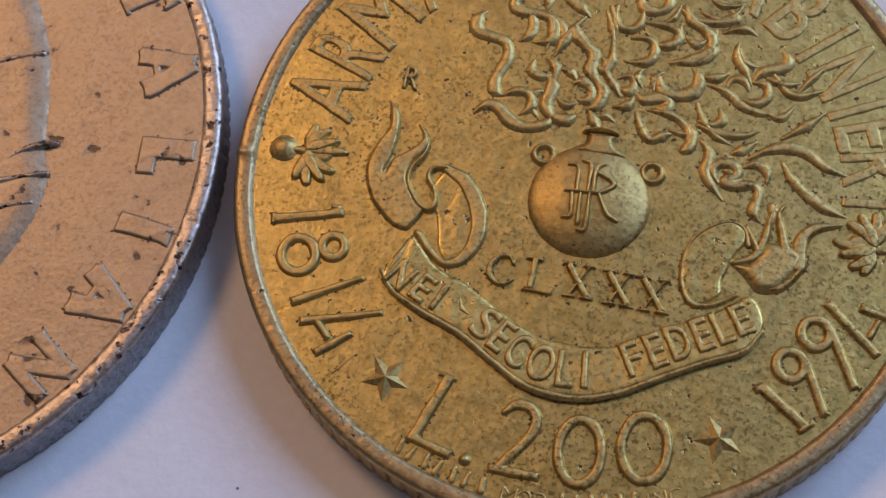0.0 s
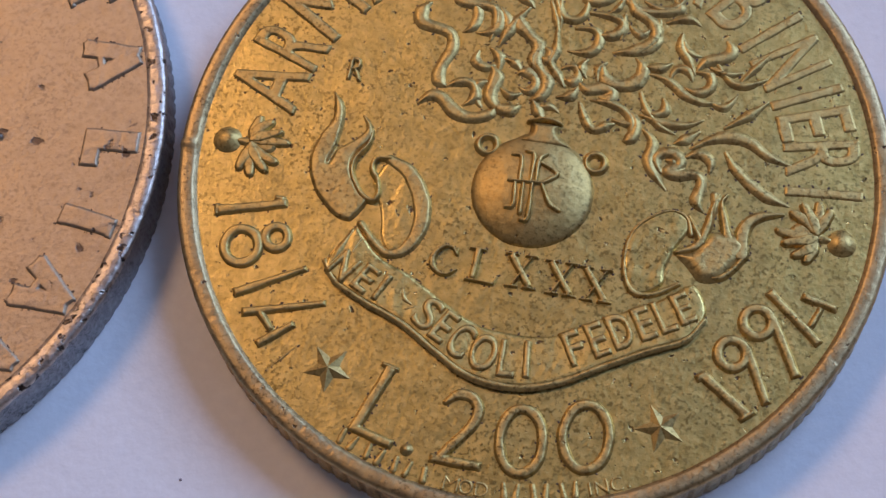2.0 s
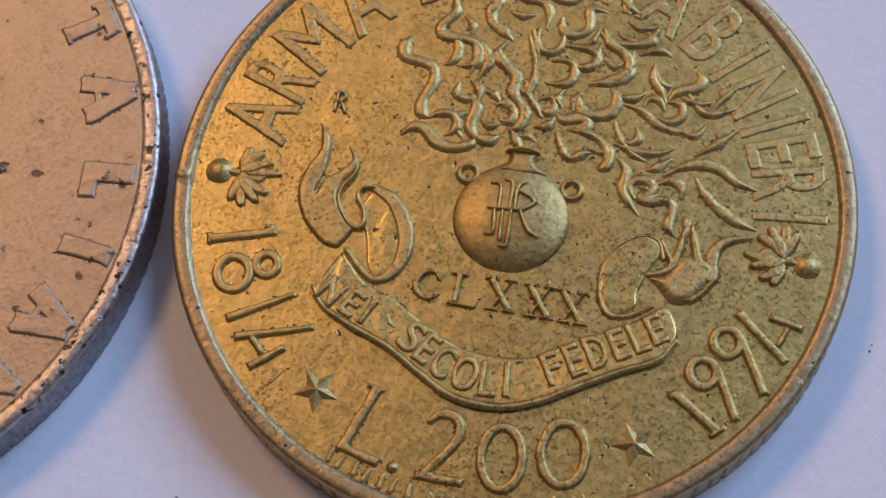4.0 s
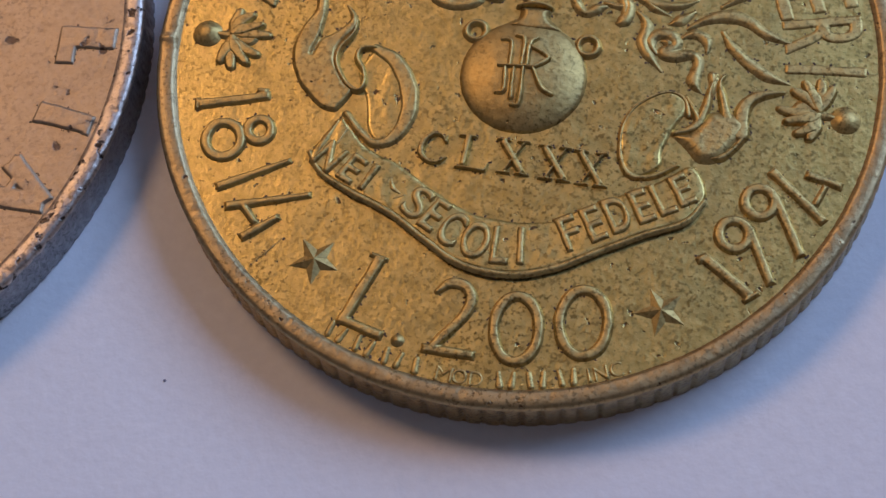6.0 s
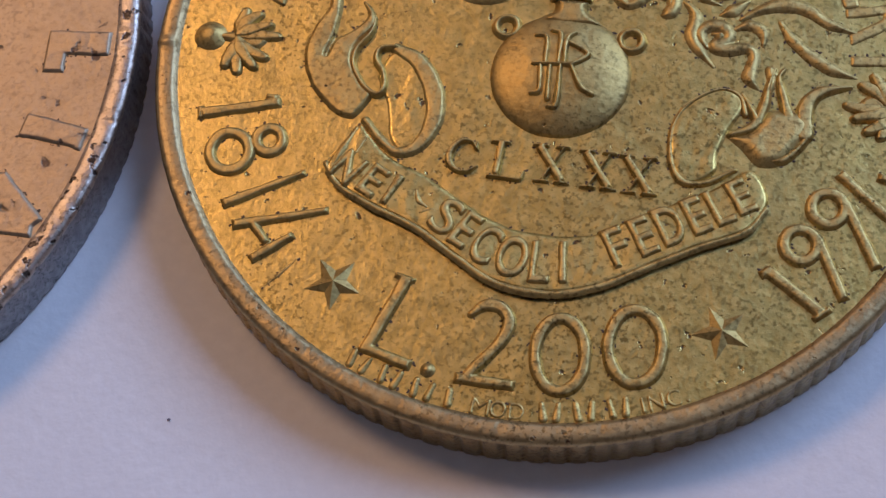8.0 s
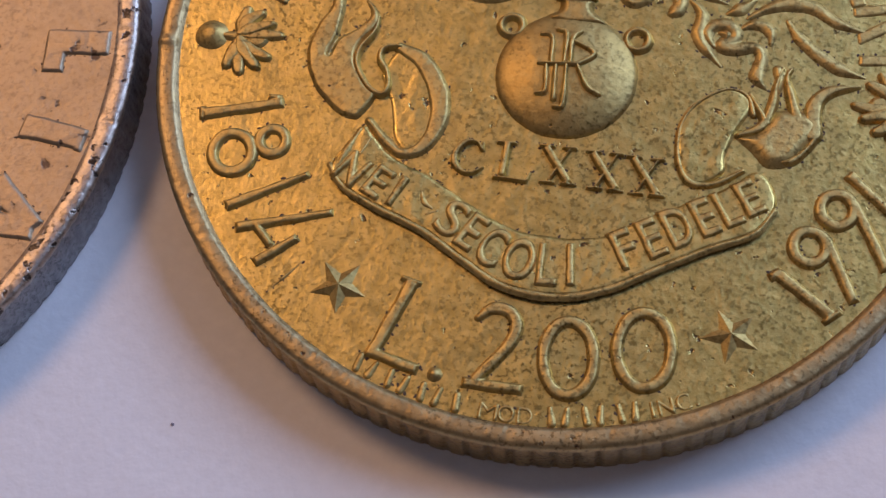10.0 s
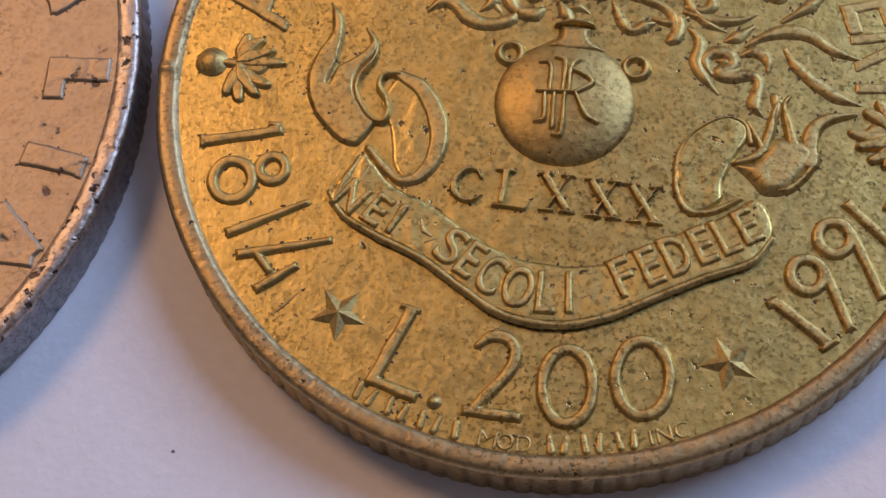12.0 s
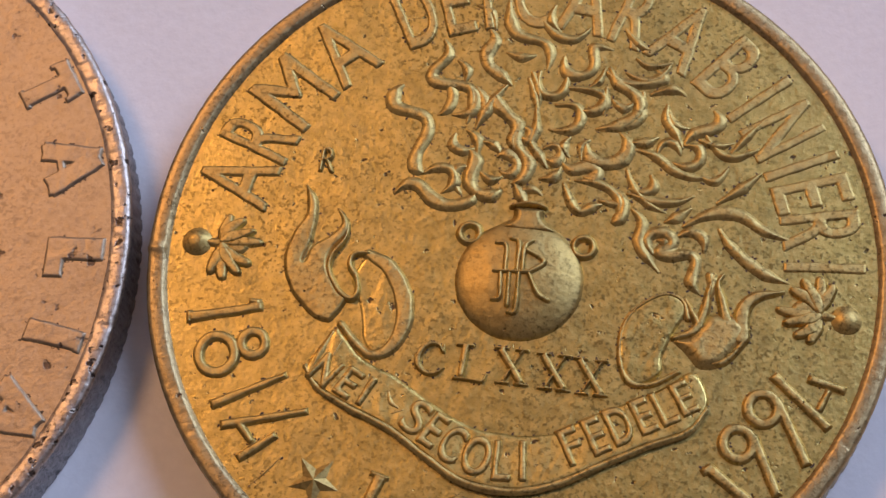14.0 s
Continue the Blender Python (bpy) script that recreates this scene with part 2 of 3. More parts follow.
def letter(ch, x, y, w, h, turn, height, soft, base, mat, parent, grow=0.0, name="letter"):
    g = glyph(ch) * (w - 2 * grow, h - 2 * grow)
    c, s = math.cos(radians(turn)), math.sin(radians(turn))
    g = np.stack((x + c * g[..., 0] - s * g[..., 1], y + s * g[..., 0] + c * g[..., 1]), -1).reshape(-1, 4)
    return relief(name, edges_depth(g, grow), height, soft, base, mat, parent)


def ring_letter(ch, r, angle, w, h, height, soft, base, mat, parent, inward=False, grow=0.0, name="letter"):
    a = radians(angle)
    return letter(ch, r * math.cos(a), r * math.sin(a), w, h, angle + (90 if inward else -90), height, soft, base, mat, parent, grow, name)


def polar(r, angle):
    return r * math.cos(radians(angle)), r * math.sin(radians(angle))


def lathe(name, profile, count, mat, parent, wobble=None, label="", close=False):
    """Turns a profile of (radius, height) round the axis; wobble(k, angle, r, z) may move each point."""
    verts, faces, n = [], [], len(profile)
    for i in range(count):
        a = 2 * math.pi * i / count
        for k, (r, z) in enumerate(profile):
            if wobble:
                r, z = wobble(k, a, r, z)
            verts.append((r * math.cos(a) * MM, r * math.sin(a) * MM, z * MM))
    for i in range(count):
        j = (i + 1) % count
        for k in range(n - 1):
            faces.append((i * n + k, j * n + k, j * n + k + 1, i * n + k + 1))
    if close:
        faces.append([i * n + n - 1 for i in range(count)])
    return mesh_object(name, verts, faces, mat, parent, label)


def rough_at(x, y, z, seed=0.0):
    return noise.noise(Vector((x, y, z + seed)))


def field_disc(name, radius, z, uneven, mat, parent, label):
    """The flat of a coin's face, gently uneven."""
    verts, faces, rings, count = [(0, 0, z * MM)], [], 70, 220
    for k in range(1, rings + 1):
        for i in range(count):
            a, r = 2 * math.pi * i / count, radius * k / rings
            x, y = r * math.cos(a), r * math.sin(a)
            h = z + uneven * (rough_at(x * 0.6, y * 0.6, 3) + 0.6 * rough_at(x * 1.9, y * 1.9, 7))
            verts.append((x * MM, y * MM, h * MM))
    for i in range(count):
        j = (i + 1) % count
        faces.append((0, 1 + i, 1 + j))
        for k in range(rings - 1):
            a, b = 1 + k * count, 1 + (k + 1) * count
            faces.append((a + i, b + i, b + j, a + j))
    return mesh_object(name, verts, faces, mat, parent, label)


def coin_root(name, x, y, turn, label, category):
    ob = tagged(new(name), label, category)
    ob.matrix_world = pose(x * MM, y * MM, 0, 0, 0, turn)
    ob.empty_display_size = 0.002
    return ob


def struck_edge(coin, radius, height, inner, field, reeds, depth, wear, mat_rim, mat_edge, lean=0.0, nick=None):
    """The raised rim with worn dents, and the milled edge under it."""
    def rim_wear(k, a, r, z):
        u, v = 30 * math.cos(a), 30 * math.sin(a)
        n = rough_at(u, v, k * 0.35) + 0.6 * rough_at(u * 2.7, v * 2.7, k * 0.6)
        top = math.exp(-((z - height) / 0.07) ** 2)
        z -= wear * top * max(0, n - 0.12) * 1.4
        z -= wear * 2.2 * top * max(0, rough_at(u * 4.5, v * 4.5, k * 0.9 + 11) - 0.42)
        r += wear * 0.6 * (n - 0.1) * (0.4 if k > 5 else 1)
        if nick:
            g = math.exp(-(((a - nick + math.pi) % (2 * math.pi) - math.pi) / 0.012) ** 2)
            r, z = r + 0.03 * g * (k < 5), z + 0.05 * g * (k < 7)
        return r, z
    w = radius - inner
    lathe("rim", [(radius - 0.03, height - 0.30), (radius, height - 0.20), (radius - 0.02, height - 0.11), (radius - 0.08, height - 0.04),
                  (radius - 0.17, height - 0.005), (radius - w * 0.5, height), (radius - w * 0.8, height - 0.006), (inner + 0.04, height - 0.03),
                  (inner - 0.04, field + 0.015), (inner - 0.12, field - 0.04)], 1440, mat_rim, coin, rim_wear)

    def mill(k, a, r, z):
        p = (a * reeds / (2 * math.pi) + lean * z) % 1.0
        u = rough_at(20 * math.cos(a), 20 * math.sin(a), 5)
        cut = min(1.0, max(0.0, (abs(p - 0.5) - 0.30) / 0.14))
        inset = 0 if k in (0, 5) else depth * (0.8 + 0.5 * u)
        return r - inset * cut + 0.012 * u, z
    lathe("milled_edge", [(radius - 0.05, 0.0), (radius + 0.01, 0.08), (radius, 0.25), (radius - 0.015, height * 0.5),
                          (radius - 0.015, height - 0.32), (radius - 0.04, height - 0.22)], reeds * 12, mat_edge, coin, mill)


# ---- the room that closes the place ----
def structure(name, bm, mat, label):
    return tagged(part(name, bm, mat), label, name.split("_")[0], kind="structure")


structure("floor", box(-2.1, -2.1, -0.80, 1.65, 1.7, -0.75), FLOOR, "brown wooden floor of the room")
structure("ceiling", box(-2.1, -2.1, 2.12, 1.65, 1.7, 2.17), CEILING, "white painted ceiling of the room")
structure("wall_south", box(-2.1, -2.1, -0.75, 1.65, -2.0, 2.12), WALL, "plain beige painted wall of the room")
structure("wall_west", box(-2.1, -2.0, -0.75, -2.0, 1.7, 2.12), WALL, "plain beige painted wall of the room")
structure("wall_north", box(-2.0, 1.6, -0.75, 1.55, 1.7, 2.12), WALL, "plain beige painted wall of the room")
east = tagged(new("wall_east"), "plain beige wall with a window opening", "wall", kind="structure")
for y0, y1, z0, z1 in ((-2.0, 0.2, -0.75, 2.12), (1.55, 1.6, -0.75, 2.12), (0.2, 1.55, -0.75, 0.6), (0.2, 1.55, 1.98, 2.12)):
    part("wall_piece", box(1.55, y0, z0, 1.65, y1, z1), WALL, east)
window = tagged(new("window_1"), "white window frame in the wall opening", "window", kind="structure")
for y0, y1, z0, z1 in ((0.20, 0.25, 0.6, 1.98), (1.50, 1.55, 0.6, 1.98), (0.25, 1.50, 0.6, 0.65), (0.25, 1.50, 1.93, 1.98), (0.86, 0.90, 0.65, 1.93)):
    part("window_frame", box(1.57, y0, z0, 1.63, y1, z1, 0.004), FRAME, window)

desk = tagged(new("desk"), "brown wooden desk under the white paper", "desk")
part("desktop", box(-0.6, -0.4, -0.030, 0.6, 0.5, -0.0003, 0.0001), WOOD, desk)
for x in (-0.56, 0.50):
    for y in (-0.36, 0.40):
        part("leg", box(x, y, -0.75, x + 0.06, y + 0.06, -0.030, 0.003), WOOD, desk)


def paper_sheet():
    """A white sheet, a little wavy far from the coins."""
    verts, faces, nx, ny = [], [], 61, 81
    for j in range(ny):
        for i in range(nx):
            x, y = -115 + 210 * i / (nx - 1), -150 + 297 * j / (ny - 1)
            far = min(1.0, max(0.0, (math.hypot(x, y) - 45) / 60))
            verts.append((x * MM, y * MM, 0.25 * MM * far * (0.5 + 0.5 * rough_at(x * 0.02, y * 0.02, 1))))
    for j in range(ny - 1):
        for i in range(nx - 1):
            a = j * nx + i
            faces.append((a, a + 1, a + nx + 1, a + nx))
    ob = mesh_object("paper_sheet", verts, faces, PAPER)
    s = ob.modifiers.new("thickness", "SOLIDIFY")
    s.thickness, s.offset = 0.0001, -1
    return tagged(ob, "plain white sheet of paper lying on the desk", "paper")


paper_sheet()

# ---- the brass coin ----
TOP, FIELD = 1.75, 1.58
brass = coin_root("brass_coin", 0, 0, -20, "worn yellow brass coin with struck relief lying on paper", "coin")
field_disc("field", 11.5, FIELD, 0.012, BRASS, brass, "mottled golden flat of the coin face")
struck_edge(brass, 12.06, TOP, 11.44, FIELD, 126, 0.11, 0.016, BRASS_RIM, BRASS_EDGE, nick=radians(-173.9))
lathe("underside", [(11.97, 0.0), (11.7, -0.0), (5.0, 0.02)], 120, BRASS, brass, close=True)

# legend along the rim, tops outward
LEGEND = zip("ARMADEICARABINIERI",
             (170.9, 160.8, 149.3, 136.2, 119.5, 111.0, 104.8, 95.0, 84.5, 74.0, 63.5, 52.0, 43.5, 35.5, 27.4, 21.2, 13.7, 6.0),
             (1.75, 1.25, 1.95, 1.75, 1.35, 1.05, 0.36, 1.45, 1.75, 1.25, 1.75, 1.25, 0.36, 1.35, 0.36, 1.05, 1.25, 0.36))
for ch, angle, w in LEGEND:
    ring_letter(ch, 9.72, angle, w, 2.6, 0.08 if angle > 100 else 0.045, 0.08, FIELD, BRASS_RELIEF, brass, grow=0.075)
# dates and value, tops inward
FIGURES = (
    ("digit", bar(-10.16, -3.45, -7.85, -2.74, 0.2, 0.17), bar(-10.12, -3.65, -10.2, -3.2, 0.1), bar(-8.36, -2.62, -7.95, -2.62, 0.12)),
    ("digit", hoop(-9.01, -4.54, 0.58, 0.62, 17, 0.19), hoop(-7.92, -4.02, 0.38, 0.40, 17, 0.18)),
    ("digit", bar(-8.85, -6.24, -6.63, -4.90, 0.19, 0.12)),
    ("digit", bar(-8.42, -6.83, -5.72, -5.98, 0.18, 0.12), bar(-7.85, -6.68, -7.25, -7.26, 0.13), bar(-7.66, -7.82, -6.58, -6.86, 0.17, 0.14)),
    ("digit", bar(6.76, -6.0, 8.36, -7.08, 0.19), bar(8.13, -7.30, 8.56, -6.88, 0.10), bar(6.9, -5.92, 6.56, -6.2, 0.14)),
    ("digit", hoop(7.56, -5.12, 0.46, 0.48, 0, 0.185), bar(7.98, -4.82, 8.92, -6.62, 0.18)),
    ("digit", hoop(8.20, -3.90, 0.46, 0.48, 0, 0.185), bar(8.62, -3.62, 9.70, -5.54, 0.18)),
    ("digit", bar(8.40, -2.76, 10.26, -4.28, 0.17), bar(9.46, -2.72, 10.66, -2.98, 0.15), bar(9.86, -3.80, 10.15, -3.0, 0.12)),
    ("letter", bar(-3.10, -7.72, -3.88, -10.06, 0.2), bar(-4.02, -9.90, -2.50, -10.26, 0.17), bar(-3.46, -7.64, -2.84, -7.78, 0.09)),
    ("digit", stroke_depth([(-1.12, -8.52), (-0.78, -8.19), (-0.28, -8.22), (-0.03, -8.63), (-0.21, -9.22), (-0.93, -10.30)], [0.12, 0.19, 0.2, 0.2, 0.19, 0.17]),
     bar(-1.28, -10.41, 0.42, -10.39, 0.17)),
    ("digit", hoop(1.49, -9.31, 0.69, 1.07, 8, 0.19)),
    ("digit", hoop(3.48, -8.77, 0.74, 1.07, 7, 0.19)),
)
for kind_of, *strokes in FIGURES:
    relief(kind_of, union(*strokes), 0.135, 0.10, FIELD, BRASS_RELIEF, brass)


def dot(name, x, y, r, height, base, mat, parent, res=0.045):
    return relief(name, stroke_depth([(x, y), (x + 0.001, y)], [r, r]), height, r * 0.9, base, mat, parent, res=res)


dot("full_stop", -2.04, -10.30, 0.22, 0.13, FIELD, BRASS_RELIEF, brass)


def barred_word(a0, a1, count):
    """A name as a row of plain upright bars."""
    for k in range(count):
        a = a0 + (a1 - a0) * k / (count - 1)
        relief("raised_bar", stroke_depth([polar(10.86, a), polar(11.28, a + 0.3 * (-1) ** k)], [0.09, 0.12]), 0.06, 0.08, FIELD, BRASS_RELIEF, brass, res=0.035)


relief("die_crack", stroke_depth([(-7.2, -8.7), (-6.75, -8.15), (-6.3, -7.55)], [0.02, 0.035, 0.02]), 0.03, 0.04, FIELD, BRASS_RELIEF, brass, res=0.025)

# maker's marks: plain bars for the names, letters for the rest
barred_word(-112.2, -97.0, 7)
barred_word(-83.6, -71.6, 6)
for ch, angle, w in (("M", -92.2, 0.55), ("O", -89.7, 0.48), ("D", -87.1, 0.45), ("I", -69.4, 0.12), ("N", -67.5, 0.45), ("C", -65.0, 0.42)):
    ring_letter(ch, 11.12, angle, w, 0.5, 0.06, 0.06, FIELD, BRASS_RELIEF, brass, True, 0.015)
dot("full_stop", *polar(11.3, -63.2), 0.06, 0.06, FIELD, BRASS_RELIEF, brass)
letter("R", -6.73, 2.63, 0.56, 0.92, 0, 0.14, 0.06, FIELD, BRASS_RELIEF, brass, 0.03)


def star(x, y, turn):
    bm = bmesh.new()
    ring = []
    for k in range(10):
        a, r = radians(turn + 36 * k), (0.93, 0.42)[k % 2]
        ring.append(bm.verts.new((x * MM + r * math.cos(a) * MM, y * MM + r * math.sin(a) * MM, (FIELD - 0.02) * MM)))
    tip = bm.verts.new((x * MM, y * MM, (FIELD + 0.19) * MM))
    for k in range(10):
        bm.faces.new((ring[k], ring[(k + 1) % 10], tip))
    return part("star", bm, BRASS_RELIEF, brass)


star(-5.13, -8.15, 57)
star(5.73, -8.0, 50)


def grenade(angle):
    """A small flaming ball: the ball by the rim, its flames towards the middle."""
    bx, by = polar(10.5, angle)
    ux, uy = polar(-1, angle)
    vx, vy = -uy, ux

    def at(u, v):
        return bx + ux * u + vx * v, by + uy * u + vy * v
    dot("grenade_ball", bx, by, 0.50, 0.20, FIELD, BRASS_RELIEF, brass)
    relief("grenade_neck", stroke_depth([at(0.40, 0), at(0.95, 0)], [0.14, 0.22]), 0.10, 0.12, FIELD, BRASS_RELIEF, brass)
    relief("grenade_flame_base", stroke_depth([at(0.85, -0.02), at(1.35, 0.02)], [0.28, 0.42]), 0.09, 0.16, FIELD, BRASS_RELIEF, brass)
    for k, (u, v) in enumerate(((1.10, 0.90), (1.50, 0.72), (1.85, 0.45), (2.12, 0.02), (1.82, -0.62), (1.55, -1.02), (1.10, -1.12), (0.70, -1.0))):
        bend = 0.16 if k % 2 else -0.1
        relief("grenade_flame", stroke_depth([at(0.85, v * 0.12), at(0.8 + 0.3 * (u - 0.8), v * 0.55 + bend * 0.5), at(u - 0.12, v + bend * 0.3), at(u, v)],
                                             [0.16, 0.25, 0.17, 0.05]), 0.125 + 0.02 * (k % 3), 0.10, FIELD, BRASS_RELIEF, brass)


grenade(-175.5)
grenade(-3.6)

# the flaming ball in the middle
BALL_X, BALL_Y, BALL_R, BALL_H = 0.15, -0.74, 2.05, 0.46


def ball_height(x, y):
    d = np.hypot(x - BALL_X, y - BALL_Y)
    return FIELD + BALL_H * np.sin(np.clip((BALL_R - d) / BALL_R, 0, 1) * math.pi / 2) ** 0.52


def big_ball():
    shape = stroke_depth([(BALL_X, BALL_Y), (BALL_X + 0.001, BALL_Y)], [BALL_R, BALL_R])
    return relief("ball", shape, 0.0, 1.0, lambda x, y: ball_height(x, y), BRASS_DULL, brass, res=0.05)


big_ball()
for ex in (-1.66, 2.04):
    loop = [(ex + 0.33 * math.cos(a), 0.66 + 0.33 * math.sin(a)) for a in np.linspace(0, 2 * math.pi, 9)]
    relief("ball_ring", stroke_depth(loop, [0.14, 0.14]), 0.17, 0.14, FIELD, BRASS_RELIEF, brass, res=0.035)
relief("ball_shoulder", outline_depth([(-1.35, 0.55), (-0.5, 1.3), (0.15, 1.4), (0.82, 1.3), (1.7, 0.55), (0.15, 0.2)]), 0.2, 0.5, FIELD, BRASS_DULL, brass)
relief("ball_neck", outline_depth([(-0.40, 1.80), (0.58, 1.82), (0.66, 1.45), (1.15, 1.02), (0.2, 0.8), (-0.75, 0.95), (-0.38, 1.38)]), 0.24, 0.25, FIELD, BRASS_DULL, brass)
relief("ball_collar", stroke_depth([(-0.45, 1.78), (0.1, 1.93), (0.62, 1.86)], [0.10, 0.13, 0.10]), 0.27, 0.12, FIELD, BRASS_RELIEF, brass)


def monogram_stroke(pts):
    relief("monogram_stroke", stroke_depth(pts, [0.075, 0.10, 0.085]), 0.13, 0.075, lambda x, y: ball_height(x, y) - 0.005, BRASS_RELIEF, brass, res=0.03)


for strand in ([(-0.72, 0.34), (-0.40, 0.25), (-0.31, -0.63)], [(-0.27, 0.55), (0.0, 0.41), (0.06, -0.58)], [(0.42, 0.55), (0.20, 0.26), (0.24, -0.56)],
               [(0.22, 0.20), (0.88, -0.14), (0.45, -0.59)], [(-0.66, -0.66), (0.48, -0.58)], [(-0.44, -0.72), (-0.36, -1.50), (-0.58, -1.62)],
               [(-0.16, -0.70), (-0.08, -1.75)], [(0.14, -0.66), (0.2, -1.86), (-0.02, -1.98)], [(0.45, -0.62), (0.82, -1.24), (1.18, -1.42)]):
    monogram_stroke(strand)

# Roman numeral with serifs
NUMERAL = [("C", (stroke_depth([(-1.86, -3.46), (-2.05, -3.24), (-2.36, -3.28), (-2.60, -3.62), (-2.58, -3.98), (-2.32, -4.22), (-2.0, -4.2), (-1.76, -3.98)],
                               [0.06, 0.07, 0.09, 0.12, 0.12, 0.09, 0.07, 0.04]), bar(-1.88, -3.18, -1.84, -3.50, 0.05))),
           ("L", (bar(-1.17, -3.14, -1.20, -4.24, 0.11), bar(-1.48, -3.15, -0.9, -3.13, 0.05), bar(-1.45, -4.26, -0.46, -4.26, 0.06), bar(-0.48, -4.28, -0.40, -3.95, 0.05)))]
for x in (0.34, 1.68, 2.84):
    NUMERAL.append(("X", (bar(x - 0.42, -3.10, x + 0.40, -4.18, 0.12), bar(x + 0.28, -3.10, x - 0.22, -4.18, 0.055), bar(x - 0.62, -3.09, x - 0.14, -3.07, 0.05),
                          bar(x + 0.04, -3.07, x + 0.48, -3.06, 0.05), bar(x - 0.46, -4.21, x + 0.0, -4.20, 0.05), bar(x + 0.14, -4.20, x + 0.62, -4.18, 0.05))))
for ch, strokes in NUMERAL:
    relief("letter", union(*strokes), 0.165, 0.06, FIELD, BRASS_RELIEF, brass, res=0.026)

# ribbon with its motto
UPPER = [(-5.36, -3.07), (-4.37, -4.02), (-3.32, -4.43), (-2.05, -5.1), (-0.8, -5.69), (0.52, -5.83), (1.94, -5.61), (2.75, -5.05), (3.9, -4.37), (5.06, -3.7), (5.86, -3.04)]
LOWER = [(6.4, -3.5), (6.5, -4.2), (6.0, -5.0), (4.84, -5.62), (3.54, -6.4), (2.25, -7.2), (0.89, -7.63), (-0.59, -7.54), (-1.82, -6.94), (-3.1, -6.21), (-4.54, -5.69), (-5.6, -5.19), (-6.1, -4.56)]

RIM_UP, RIM_DOWN = np.array(UPPER), np.array(LOWER[:1:-1])


def ribbon_rise(x, y):
    """The ribbon leans: low along its upper hem, high along its lower one."""
    top, foot = np.interp(x, *RIM_UP.T), np.interp(x, *RIM_DOWN.T)
    return 0.055 + 0.125 * np.clip((top - y) / (top - foot), 0, 1)


relief("ribbon", outline_depth(UPPER + LOWER), ribbon_rise, 0.10, FIELD, BRASS, brass, "long curved ribbon carrying a motto")
relief("ribbon_hem", stroke_depth(LOWER[1:], [0.05, 0.08, 0.09, 0.08, 0.05]), 0.035, 0.08, lambda x, y: FIELD + ribbon_rise(x, y) - 0.01, BRASS_RELIEF, brass)
for pts in ([(-5.45, -3.3), (-5.7, -4.0), (-5.85, -4.5)], [(-5.1, -3.5), (-5.3, -4.1)], [(-3.35, -5.0), (-3.2, -5.35), (-2.95, -5.5)], [(-3.1, -5.7), (-2.8, -5.55)]):
    relief("ribbon_crease", stroke_depth(pts, [0.04, 0.09, 0.05]), 0.05, 0.06, lambda x, y: FIELD + ribbon_rise(x, y) - 0.005, BRASS_RELIEF, brass)
MOTTO = (("N", -5.42, -4.62, 0.62, 1.0, -32), ("E", -4.62, -4.92, 0.5, 1.0, -26), ("I", -4.03, -5.12, 0.2, 1.0, -22),
         ("S", -2.32, -5.72, 0.62, 1.15, -27), ("E", -1.72, -6.05, 0.48, 1.15, -26), ("C", -1.08, -6.42, 0.6, 1.2, -20),
         ("O", -0.28, -6.68, 0.75, 1.25, -8), ("L", 0.52, -6.72, 0.5, 1.25, 3), ("I", 1.14, -6.62, 0.2, 1.25, 8),
         ("F", 2.56, -5.95, 0.5, 1.2, 30), ("E", 3.25, -5.52, 0.5, 1.2, 31), ("D", 3.92, -5.08, 0.62, 1.2, 31),
         ("E", 4.62, -4.68, 0.5, 1.15, 31), ("L", 5.22, -4.32, 0.5, 1.15, 32), ("E", 5.78, -3.92, 0.5, 1.1, 33))
for ch, x, y, w, h, turn in MOTTO:
    letter(ch, x, y, w * 1.25, h * 1.08, turn, 0.105, 0.07, lambda px, py: FIELD + ribbon_rise(px, py) - 0.005, BRASS_RELIEF, brass, 0.06)

# folded ribbon ends with their tongues
relief("ribbon_fold", outline_depth([(-5.2, -1.5), (-4.85, -0.6), (-4.1, -0.85), (-3.4, -1.85), (-3.28, -2.85), (-3.7, -3.6), (-4.15, -3.8), (-4.5, -3.3), (-4.72, -2.4)]),
       0.05, 0.1, FIELD, BRASS, brass)
relief("ribbon_curl", stroke_depth([(-4.81, -0.51), (-4.04, -0.9), (-3.42, -1.84), (-3.3, -2.87), (-3.62, -3.62), (-4.12, -3.87), (-4.67, -3.56), (-5.25, -3.0)],
                                   [0.2, 0.3, 0.34, 0.3, 0.22, 0.18, 0.16, 0.14]), 0.13, 0.14, FIELD, BRASS_RELIEF, brass)
relief("ribbon_end", outline_depth([(-7.30, 1.72), (-6.76, 1.12), (-6.66, 0.02), (-6.84, -1.01), (-6.70, -0.48), (-6.11, 0.05), (-5.88, 0.50), (-6.12, 1.0), (-5.68, 0.66), (-5.56, 0.17), (-6.0, -0.65),
                                    (-5.97, -1.22), (-5.52, -1.9), (-5.2, -2.14), (-5.53, -2.87), (-5.77, -3.0), (-6.24, -2.85), (-7.06, -2.1), (-7.5, -1.1), (-7.42, -0.16), (-7.1, 0.64)], 4),
       0.15, 0.14, FIELD, BRASS_RELIEF, brass)
